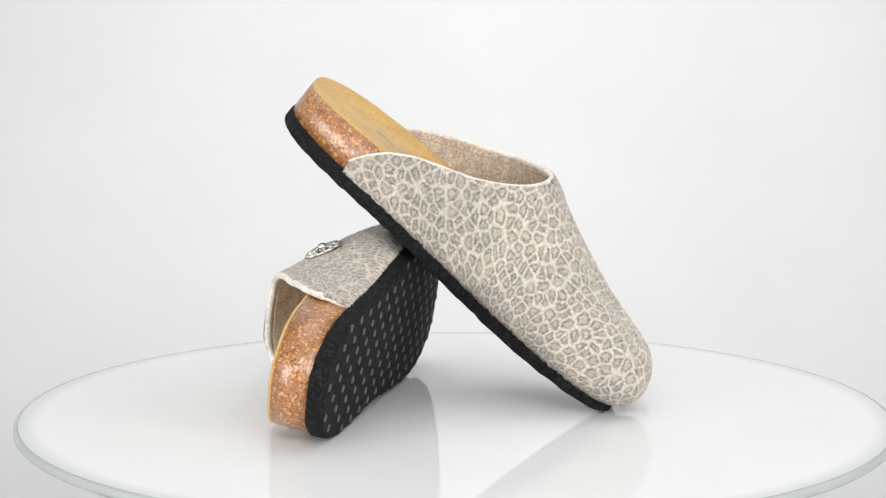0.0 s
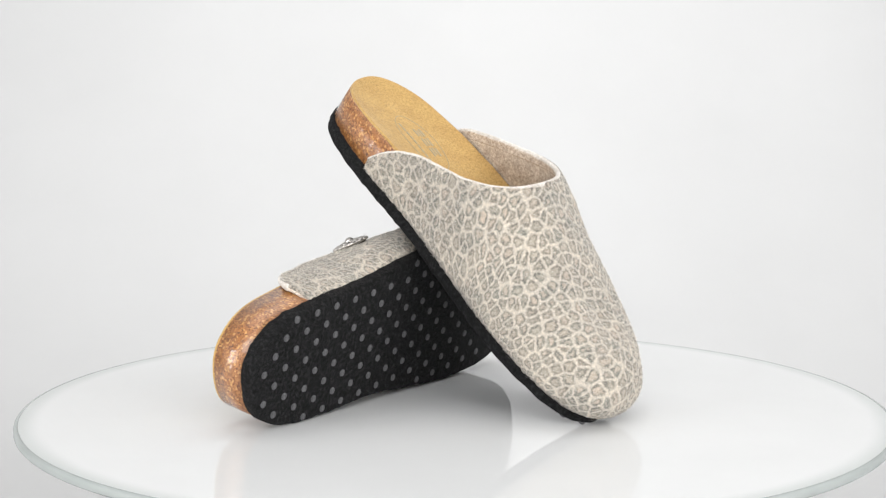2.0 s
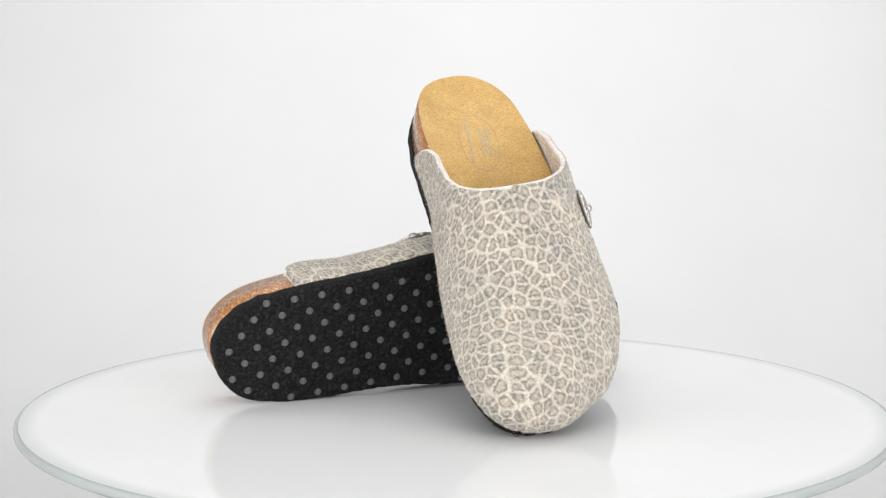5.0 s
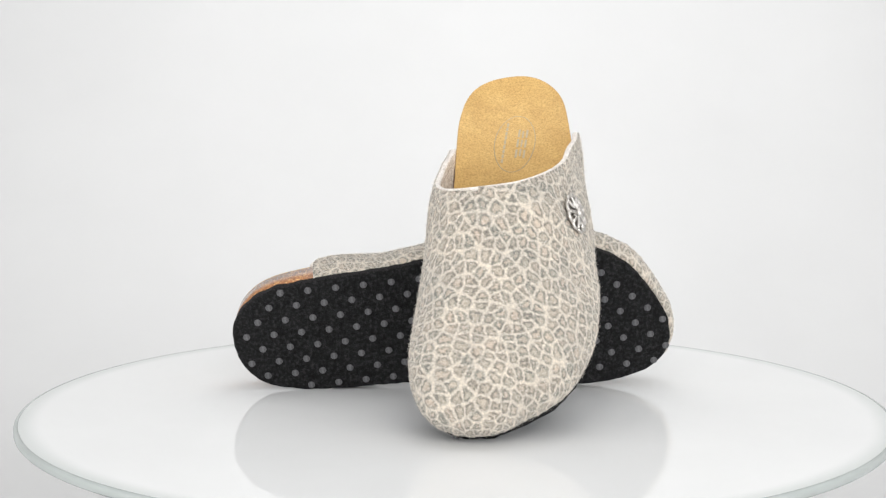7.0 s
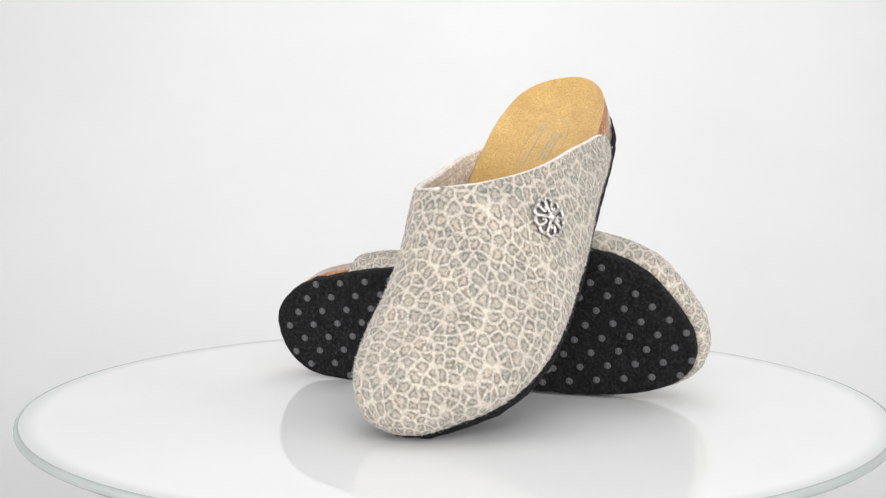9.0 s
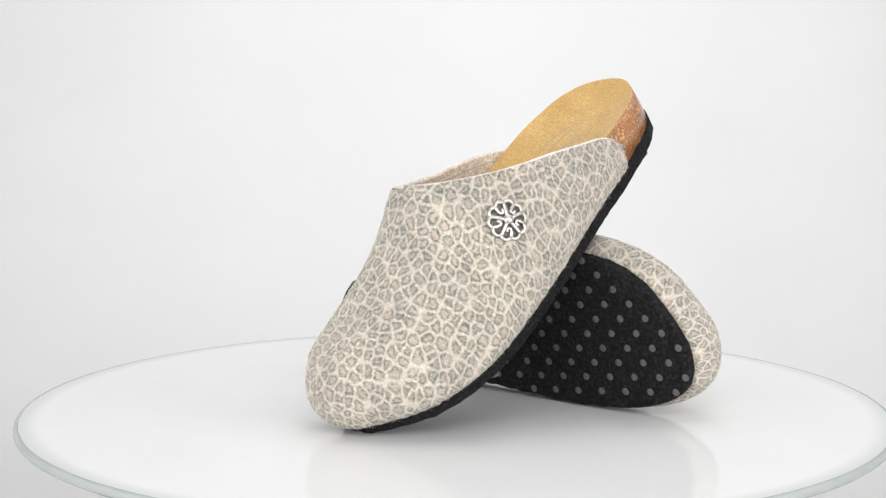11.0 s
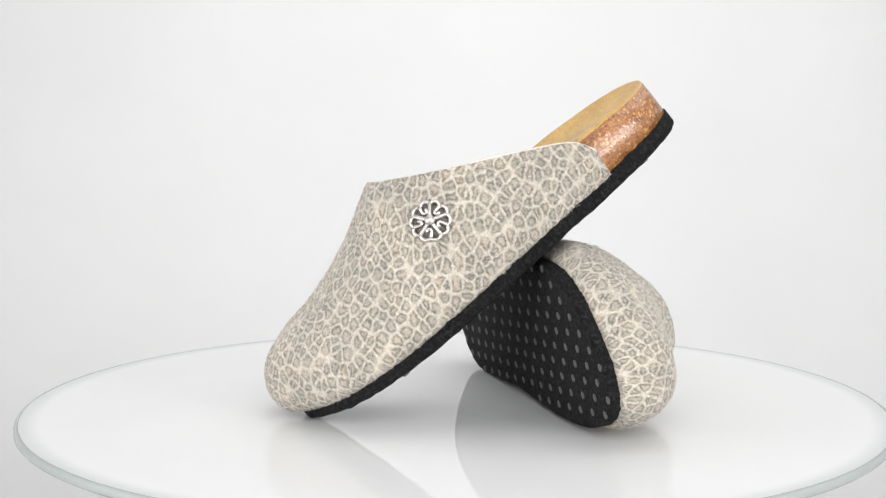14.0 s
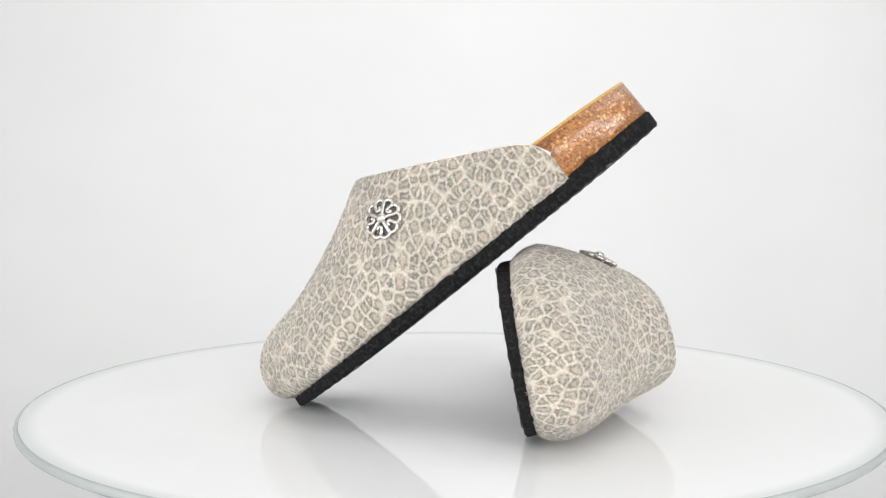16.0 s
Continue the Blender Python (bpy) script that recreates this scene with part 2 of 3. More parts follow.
def spline(points, n, closed=False):
    """n points along a Catmull-Rom curve through points."""
    p = np.array(points, float)
    if closed:
        q = np.vstack([p[-1], p, p[0], p[1]])
    else:
        q = np.vstack([2 * p[0] - p[1], p, 2 * p[-1] - p[-2]])
    fine = []
    for i in range(1, len(q) - 2):
        for s in np.linspace(0, 1, 24, endpoint=False):
            a, b, c, d = q[i - 1], q[i], q[i + 1], q[i + 2]
            fine.append(0.5 * (2 * b + (c - a) * s + (2 * a - 5 * b + 4 * c - d) * s * s + (3 * b - a - 3 * c + d) * s ** 3))
    fine.append(q[-2])
    fine = np.array(fine)
    d = np.r_[0, np.cumsum(np.linalg.norm(np.diff(fine, axis=0), axis=1))]
    want = np.linspace(0, d[-1], n + 1)[:-1] if closed else np.linspace(0, d[-1], n)
    return np.stack([np.interp(want, d, fine[:, k]) for k in range(p.shape[1])], -1)


# ---- studio ----
TABLE_Z = -0.22


def sweep():
    """The white paper sweep: a flat run that curves up into the wall."""
    prof = [(-0.62, TABLE_Z - 0.30), (-0.60, TABLE_Z - 0.02), (-0.55, TABLE_Z)]
    prof += [(y, TABLE_Z) for y in np.linspace(-0.5, 0.55, 12)]
    prof += [(0.55 + 0.8 * math.sin(a), TABLE_Z + 0.8 - 0.8 * math.cos(a)) for a in np.linspace(0.05, math.pi / 2, 30)]
    prof += [(1.35, z) for z in np.linspace(TABLE_Z + 0.9, 1.75, 8)]
    prof = np.array(prof)
    rings = []
    for x in np.linspace(-1.5, 1.5, 25):
        rings.append(np.stack([np.full(len(prof), x), prof[:, 0], prof[:, 1] + 0.002 * math.sin(3 * x)], -1))
    v, f = rings_mesh(rings, closed=False)
    ob = mesh_part("backdrop", v, f, PAPER)
    ob.modifiers.new("thickness", "SOLIDIFY").thickness = 0.003
    return tagged(ob, "seamless white paper sweep curving up behind the turntable", "backdrop", kind="structure")


def slab(name, lo, hi, mat, label, category):
    x0, y0, z0 = lo
    x1, y1, z1 = hi
    v = [(x0, y0, z0), (x1, y0, z0), (x1, y1, z0), (x0, y1, z0), (x0, y0, z1), (x1, y0, z1), (x1, y1, z1), (x0, y1, z1)]
    f = [(0, 1, 2, 3), (4, 5, 6, 7), (0, 1, 5, 4), (1, 2, 6, 5), (2, 3, 7, 6), (3, 0, 4, 7)]
    return tagged(mesh_part(name, v, f, mat, smooth=False), label, category, kind="structure")


sweep()
slab("floor", (-1.9, -2.2, -0.9), (1.9, 1.7, -0.8), WALL, "plain pale painted studio floor", "floor")
slab("ceiling", (-1.9, -2.2, 1.9), (1.9, 1.7, 2.0), WALL, "plain white studio ceiling", "ceiling")
slab("wall_north", (-1.8, 1.6, -0.8), (1.8, 1.7, 1.9), WALL, "plain white studio wall behind the sweep", "wall")
slab("wall_south", (-1.8, -2.2, -0.8), (1.8, -2.1, 1.9), WALL, "plain white studio wall", "wall")
slab("wall_west", (-1.9, -2.2, -0.8), (-1.8, 1.7, 1.9), WALL, "plain white studio wall", "wall")
slab("wall_east", (1.8, -2.2, -0.8), (1.9, 1.7, 1.9), WALL, "plain white studio wall", "wall")

# ---- turntable ----
PLATE_R, PLATE_T = 0.2545, 0.0052
PLATE_AT = (-0.0006, 0.0010, -0.0109)
PLATE_POSE = pose(*PLATE_AT)


def turntable():
    root = new("turntable")
    tagged(root, "round white-backed glass turntable plate with pale green edge", "turntable")
    a = np.arange(192) * 2 * math.pi / 192

    def ring(r, z):
        return np.stack([r * np.cos(a), r * np.sin(a), np.full(192, z)], -1)

    v, f = rings_mesh([ring(0.0005, 0.0), ring(0.12, 0.0), ring(0.2519, 0.0), ring(0.2519, -0.0050), ring(0.12, -0.0050), ring(0.0005, -0.0050)], True, (True, True))
    mesh_part("white_plate", v, f, PLATE, root, "glossy white lacquered glass plate", smooth=False)
    v, f = rings_mesh([ring(0.2520, -0.0001), ring(0.2535, -0.0001), ring(PLATE_R, -0.0012), ring(PLATE_R, -PLATE_T + 0.001), ring(0.2535, -PLATE_T), ring(0.2520, -PLATE_T + 0.001), ring(0.2520, -0.0001)], True)
    mesh_part("glass_edge", v, f, GLASS_EDGE, root, "pale green polished glass edge")
    v, f = rings_mesh([ring(0.0005, -PLATE_T), ring(0.06, -PLATE_T), ring(0.062, -PLATE_T - 0.002), ring(0.062, -0.03), ring(0.0005, -0.03)], True, (True, True))
    mesh_part("hub", v, f, STEEL, root, "brushed steel hub")
    return root


def pedestal():
    a = np.arange(96) * 2 * math.pi / 96

    def ring(r, z):
        return np.stack([r * np.cos(a), r * np.sin(a), np.full(96, z)], -1)

    v, f = rings_mesh([ring(0.0005, -0.03), ring(0.085, -0.03), ring(0.09, -0.034), ring(0.1, TABLE_Z + 0.0145), ring(0.1, TABLE_Z + 0.0132), ring(0.0005, TABLE_Z + 0.0132)], True, (True, True))
    ob = mesh_part("pedestal", v, f, WALL)
    ob.location = PLATE_AT
    return tagged(ob, "round white motor pedestal under the glass turntable", "pedestal")


PLATE_THING = turntable()
pedestal()

# ---- clogs ----
# right-foot footprint as (along, across) in metres: heel at 0, lateral side positive
FOOT = spline([(0.0000, 0.0020), (0.0050, 0.0169), (0.0201, 0.0288), (0.0482, 0.0362), (0.0973, 0.0447), (0.1405, 0.0541), (0.1906, 0.0600),
               (0.2200, 0.0566), (0.2412, 0.0464), (0.2570, 0.0292), (0.2679, 0.0109), (0.2689, -0.0069), (0.2589, -0.0203), (0.2328, -0.0293),
               (0.1906, -0.0322), (0.1505, -0.0308), (0.1124, -0.0293), (0.0752, -0.0322), (0.0451, -0.0337), (0.0201, -0.0298), (0.0060, -0.0179)], 160, True)
SOLE_T = 0.0070


def rocker(y):
    return 0.0022 * np.clip((y - 0.15) / 0.12, 0, 2) ** 2 + 0.0010 * np.clip((0.1 - y) / 0.1, 0, 2) ** 2


def tread(y):
    """Height of the outsole's underside."""
    return rocker(y) - 0.0030 * np.interp(y, [0.0, 0.05, 0.2, 0.25, 0.27], [0.9, 1.1, 1.0, 0.6, 0.35])


def spine_of(foot):
    """For each footprint point the point of the middle line towards which the surface runs."""
    y = np.clip(foot[:, 0], 0.030, 0.232)
    return np.stack([y, np.interp(y, [0.03, 0.1, 0.19, 0.232], [0.0, 0.008, 0.014, 0.012])], -1)


def inset(foot, d):
    t = np.roll(foot, -1, 0) - np.roll(foot, 1, 0)
    t /= np.linalg.norm(t, axis=1)[:, None]
    return foot + d * np.stack([t[:, 1], -t[:, 0]], -1) * SIGN_IN


_t = np.roll(FOOT, -1, 0) - np.roll(FOOT, 1, 0)
SIGN_IN = 1.0 if np.mean(((spine_of(FOOT) - FOOT) * np.stack([_t[:, 1], -_t[:, 0]], -1)).sum(1)) > 0 else -1.0


def lift(plan, z, hand):
    """Footprint points (along, across) at height z, for the right (1) or left (-1) foot."""
    return np.stack([plan[:, 1] * hand, plan[:, 0], np.broadcast_to(z, (len(plan),))], -1)


def towards(plan, f):
    s = spine_of(FOOT)
    return s + (plan - s) * f


def outsole(hand, root):
    lo, full = inset(FOOT, 0.0012), FOOT
    steps = [0.0, 0.25, 0.5, 0.75, 0.92]
    rings = [lift(towards(lo, f), tread(towards(lo, f)[:, 0]), hand) for f in steps]
    rings += [lift(lo, tread(lo[:, 0]), hand)]
    rings += [lift(full, tread(full[:, 0]) + 0.0014, hand), lift(full, rocker(full[:, 0]) + SOLE_T - 0.0012, hand)]
    rings += [lift(lo, rocker(lo[:, 0]) + SOLE_T, hand)]
    rings += [lift(towards(lo, f), rocker(towards(lo, f)[:, 0]) + SOLE_T, hand) for f in (0.9, 0.5, 0.0)]
    v, f = rings_mesh(rings)
    n = len(FOOT)
    v[5 * n:9 * n] += np.random.default_rng(3).normal(0, 0.00022, (4 * n, 3))
    return mesh_part("outsole", v, f, RUBBER, root, "black foam rubber outsole with grey dots", weld=0.00005)


def grip_dots(hand, sole):
    a = np.arange(12) * 2 * math.pi / 12
    rings = [np.stack([r * np.cos(a), r * np.sin(a), np.full(12, z)], -1) for r, z in ((0.0023, 0.0004), (0.00215, -0.0003), (0.0015, -0.0005))]
    v, f = rings_mesh(rings, True, (True, True))
    me = None
    ins = inset(FOOT, 0.0016)
    for i in range(-3, 20):
        for j in range(-4, 14):
            y, x = 0.0300 + 0.01686 * i - 0.00705 * j, 0.0297 + 0.00184 * i - 0.00963 * j
            if not inside(ins, y, x):
                continue
            if me is None:
                ob = mesh_part("grip_dot", v, f, DOT, sole, "grey raised rubber dot")
                me = ob.data
            else:
                ob = new("grip_dot", me)
                ob.parent = sole
            ob.location = (x * hand, y, float(tread(y)))


def inside(foot, y, x):
    hit = False
    for (y0, x0), (y1, x1) in zip(foot, np.roll(foot, -1, 0)):
        if (x0 > x) != (x1 > x) and y < y0 + (x - x0) * (y1 - y0) / (x1 - x0):
            hit = not hit
    return hit


def bed_edge(y):
    """Height of the footbed's rim along the shoe."""
    return np.interp(y, [0.0, 0.03, 0.06, 0.09, 0.15, 0.2, 0.27], [0.0290, 0.0312, 0.0326, 0.0322, 0.027, 0.023, 0.022])


def bed_dish(y):
    return np.interp(y, [0.0, 0.04, 0.08, 0.13, 0.2, 0.27], [0.0045, 0.006, 0.005, 0.0035, 0.002, 0.001])


def bed_rim(plan):
    """Rim height, a little lower on the medial side of the heel."""
    return bed_edge(plan[:, 0]) - 0.0012 * np.clip(-plan[:, 1] / 0.030, 0, 1) * np.clip((0.10 - plan[:, 0]) / 0.06, 0, 1)


def bed_height(y, f):
    return bed_edge(y) - bed_dish(y) * (1 - f ** 2.5)


def midsole(hand, root):
    lo, hi = inset(FOOT, 0.0008), inset(FOOT, 0.0009)
    z0 = rocker(lo[:, 0]) + SOLE_T - 0.0005
    top = bed_rim(hi) - 0.0016
    rings = [lift(towards(lo, 0.8), z0, hand), lift(lo, z0, hand), lift(inset(FOOT, 0.0007), z0 * 0.5 + top * 0.5, hand), lift(hi, top, hand), lift(towards(hi, 0.85), top - 0.001, hand)]
    v, f = rings_mesh(rings)
    return mesh_part("midsole", v, f, CORK, root, "varnished golden brown cork midsole")


def footbed(hand, root):
    out = inset(FOOT, 0.0010)
    fs = [1.0, 0.985, 0.95, 0.88, 0.76, 0.6, 0.4, 0.2, 0.0]
    rings = [lift(inset(FOOT, 0.004), bed_rim(out) - 0.0019, hand), lift(out, bed_rim(out) - 0.0017, hand), lift(out, bed_rim(out) - 0.0005, hand)]
    for f in fs:
        p = towards(inset(FOOT, 0.0013), f)
        rings.append(lift(p, bed_rim(p) - bed_dish(p[:, 0]) * (1 - f ** 2.5), hand))
    v, f = rings_mesh(rings)
    ob = mesh_part("footbed", v, f, SUEDE, root, "ochre suede footbed", weld=0.00005)
    return ob


def bed_at(y, x):
    """Height of the suede at a point of the middle of the heel."""
    mid = np.interp(y, [0.03, 0.1, 0.19], [0.0, 0.008, 0.014])
    half = np.interp(y, [0.03, 0.1, 0.19], [0.030, 0.037, 0.046])
    return float(bed_rim(np.array([[y, x]]))[0] - bed_dish(y) * (1 - min(1.0, abs(x - mid) / half) ** 2.5)) + 0.0002


def stamp(hand, bed):
    """A faded grey oval stamp with a large bar of lettering, and two thin lines."""
    cy, cx = 0.0615, 0.003
    a = np.arange(64) * 2 * math.pi / 64
    ring = [(hand * (cx + 0.0123 * math.cos(t)), cy + 0.026 * math.sin(t), bed_at(cy + 0.026 * math.sin(t), cx + 0.0123 * math.cos(t)) - 0.00015) for t in a]
    v, f = tube(ring, 0.00024, 4, True)
    mesh_part("printed_oval", v, f, PRINT, bed, "thin grey printed oval")
    for name, dx, half, wide in (("printed_mark", 0.0066, 0.0140, 0.0012), ("printed_mark", 0.0042, 0.0125, 0.0010), ("printed_mark", 0.0018, 0.0140, 0.0012), ("printed_line", -0.0060, 0.0190, 0.0012)):
        pieces = []
        count = 3 if name == "printed_mark" else 9
        for k in range(count):
            y0 = cy - half + 2 * half * (k + 0.12) / count
            y1 = cy - half + 2 * half * (k + 0.88) / count
            x0, x1 = cx + dx - wide / 2, cx + dx + wide / 2
            c = [(x0, y0), (x1, y0), (x1, y1), (x0, y1)]
            lo = [(hand * x, y, bed_at(y, x) - 0.0003) for x, y in c]
            hi = [(hand * x, y, bed_at(y, x) + 0.0001) for x, y in c]
            pieces.append((np.array(lo + hi), [(0, 1, 2, 3), (4, 5, 6, 7), (0, 1, 5, 4), (1, 2, 6, 5), (2, 3, 7, 6), (3, 0, 4, 7)]))
        v, f = joined(pieces)
        mesh_part(name, v, f, PRINT, bed, "faded grey printed bars", smooth=False)


# the felt upper: ribs from the sole's edge to a ridge line
RIBS, STEPS = 150, 44
REAR = {1: 0.047, -1: 0.060}


def side_curve(side):
    """Footprint from the collar's rear end to the toe's tip on the lateral (1) or medial (-1) side."""
    tip = int(np.argmax(FOOT[:, 0]))
    run = FOOT[:tip + 1] if side == 1 else np.vstack([FOOT[tip:], FOOT[:1]])[::-1]
    run = run[run[:, 0] >= REAR[side]] if side == 1 else run[run[:, 0] >= REAR[side]]
    run = run[np.argsort(run[:, 0])] if run[0, 0] > run[-1, 0] else run
    d = np.r_[0, np.cumsum(np.linalg.norm(np.diff(run, axis=0), axis=1))]
    want = np.linspace(0, d[-1], RIBS)
    return np.stack([np.interp(want, d, run[:, k]) for k in (0, 1)], -1)


def ridge_height(y):
    return np.interp(y, [0.04, 0.10, 0.160, 0.171, 0.187, 0.201, 0.220, 0.238, 0.251], [0.122, 0.104, 0.0815, 0.0752, 0.0660, 0.0602, 0.0530, 0.0492, 0.0482])


def ridge_across(y):
    return np.interp(y, [0.05, 0.165, 0.19, 0.238], [-0.004, -0.004, -0.001, 0.001])


def collar_height(y, side):
    if side == 1:
        return np.interp(y, [0.044, 0.047, 0.0482, 0.0515, 0.060, 0.070, 0.082, 0.097, 0.113, 0.130, 0.146, 0.162, 0.172], [0.002, 0.009, 0.019, 0.030, 0.0372, 0.0428, 0.049, 0.0565, 0.0645, 0.0725, 0.0795, 0.0845, 0.2])
    return np.interp(y, [0.056, 0.060, 0.063, 0.068, 0.078, 0.091, 0.108, 0.127, 0.144, 0.156, 0.162, 0.172], [0.002, 0.009, 0.0145, 0.0225, 0.033, 0.0415, 0.049, 0.057, 0.067, 0.0765, 0.0845, 0.2])


def upper_side(side, spread):
    """Grid of points, RIBS x (STEPS + 1) x 6: (across, along, up) of the right foot's outer face, and its place on the flat cloth."""
    run = side_curve(side)
    both = 0.5 * (side_curve(1)[:, 0] + side_curve(-1)[:, 0])
    yr = np.where(both < 0.17, both, 0.17 + (both - 0.17) * 0.68)
    t = np.gradient(run, axis=0)
    t /= np.linalg.norm(t, axis=1)[:, None]
    out = np.stack([-t[:, 1], t[:, 0]], -1) * side
    blend = np.clip((np.arange(RIBS) - (RIBS - 8)) / 7.0, 0, 1)[:, None]
    out = out * (1 - blend) + np.array([1.0, 0.0]) * blend
    grid = np.zeros((RIBS, STEPS + 1, 6))
    for i in range(RIBS):
        y0, x0 = run[i]
        full = ([0.150, 0.180, 0.215, 0.235, 0.255, 0.266], [2.0 if spread > 0 else 1.8, 1.78, 1.75, 1.85, 2.25, 2.7 if spread > 0 else 2.6]) if side == 1 else ([0.150, 0.185, 0.215, 0.255, 0.266], [2.5, 2.15, 2.3, 3.2, 2.7] if spread > 0 else [3.1, 2.35, 2.2, 2.40, 2.6])
        power = 2 / float(np.interp(y0, *full))
        swell = float(np.interp(y0, [0.05, 0.09, 0.13, 0.20, 0.266], [0.0026, 0.0028, 0.0050, 0.0054, 0.0078 if spread > 0 else 0.0064]))
        if spread > 0 and side == -1:
            swell += 0.0026 * float(np.interp(y0, [0.10, 0.14, 0.20, 0.25], [0.0, 0.6, 0.8, 1.0]))
        elif spread > 0:
            swell += 0.0026 * float(np.interp(y0, [0.256, 0.266], [0.0, 1.0]))
        z0 = float(rocker(y0)) + SOLE_T - 0.002
        splay = float(np.interp(y0, [0.045, 0.07, 0.11, 0.145], [0.7, 1.0, 0.8, 0.0]) if spread > 0 else np.interp(y0, [0.045, 0.08, 0.14, 0.185], [0.5, 1.0, 1.0, 0.0]))
        raised = np.interp(yr[i], [0.05, 0.17, 0.20, 0.22, 0.25], [0.0060, 0.0055, 0.0030, 0.0, -0.002]) if spread < 0 else -0.0015 * np.interp(yr[i], [0.19, 0.215, 0.235, 0.25], [0, 1, 1, 0])
        top = np.array([ridge_across(yr[i]), yr[i], ridge_height(yr[i]) + raised])

        def at(a):
            c, s = max(math.cos(a), 0.0) ** power, max(math.sin(a), 0.0) ** power
            z = z0 + (top[2] - z0) * s
            puff = swell * (1 - math.exp(-(z - z0) / 0.006))
            if side == 1:
                puff += spread * splay * (float(np.interp(z - z0, [0.0, 0.012, 0.022, 0.032, 0.045, 0.06], [0.0, 0.34, 0.50, 0.46, 0.42, 0.6])) if spread > 0 else (min(max(z - z0 - 0.020, 0.0), 0.045) / 0.045) ** 1.5)
                if spread > 0:
                    puff += 0.0028 * float(np.interp(y0, [0.15, 0.175, 0.20, 0.225], [0, 1, 1, 0])) * math.exp(-((z - z0 - 0.020) / 0.013) ** 2)
                else:
                    puff += 0.0034 * float(np.interp(y0, [0.045, 0.065, 0.09], [1, 0.8, 0])) * min((z - z0) / 0.02, 1.0)
                    puff += 0.0042 * float(np.interp(y0, [0.14, 0.18, 0.24, 0.264], [0, 1, 1, 0])) * min((z - z0) / 0.015, 1.0)
            foot = np.array([x0 + out[i, 1] * puff, y0 + out[i, 0] * puff])
            drift = -0.0034 * float(np.interp(yr[i], [0.08, 0.10, 0.14, 0.19], [0.3, 1, 1, 0])) * min(max((z - z0 - 0.018) / 0.025, 0.0), 1.0) if spread > 0 else 0.0
            return np.array([drift + top[0] + (foot[0] - top[0]) * c, top[1] + (foot[1] - top[1]) * c, z])

        most = math.pi / 2
        if yr[i] < 0.165:
            for a in np.linspace(0.01, math.pi / 2, 500):
                p = at(a)
                if p[2] > collar_height(p[1], side):
                    most = a
                    break
        for k in range(STEPS + 1):
            grid[i, k, :3] = at(most * k / STEPS)
        whole = np.array([at(a) for a in np.linspace(0, math.pi / 2, 60)])
        length = np.linalg.norm(np.diff(whole, axis=0), axis=1).sum()
        run_up = np.r_[0, np.cumsum(np.linalg.norm(np.diff(grid[i, :, :3], axis=0), axis=1))]
        way = whole[0, :2] - top[:2]
        way /= np.linalg.norm(way)
        grid[i, :, 3:5] = top[:2] + way * (0.92 * (length - run_up))[:, None]
    return grid


def normals(grid, side):
    du, dv = np.gradient(grid, axis=0), np.gradient(grid, axis=1)
    n = np.cross(du, dv) * side
    n /= np.linalg.norm(n, axis=2)[:, :, None] + 1e-12
    return n


def felt_form(spread):
    """Outer faces and normals of both sides of an upper; spread: how far its lateral wall stands off."""
    both = {k: upper_side(k, spread) for k in (1, -1)}
    sides = {k: both[k][:, :, :3] for k in (1, -1)}
    cloth = {k: both[k][:, :, 3:] for k in (1, -1)}
    norms = {k: normals(sides[k], k) for k in (1, -1)}
    for k in (1, -1):
        if norms[k][RIBS // 2, STEPS // 3][0] * k < 0:
            norms[k] = -norms[k]
    tip = norms[1][-1] + norms[-1][-1]
    top = norms[1][:, -1] + norms[-1][:, -1]
    meets = np.abs(sides[1][:, STEPS] - sides[-1][:, STEPS]).max(axis=1) < 1e-6
    for k in (1, -1):
        norms[k][meets, -1] = top[meets] / np.linalg.norm(top[meets], axis=1)[:, None]
        norms[k][-1] = tip / np.linalg.norm(tip, axis=1)[:, None]
    return sides, norms, cloth


FORMS = {-1: felt_form(0.0080), 1: felt_form(-0.0085)}


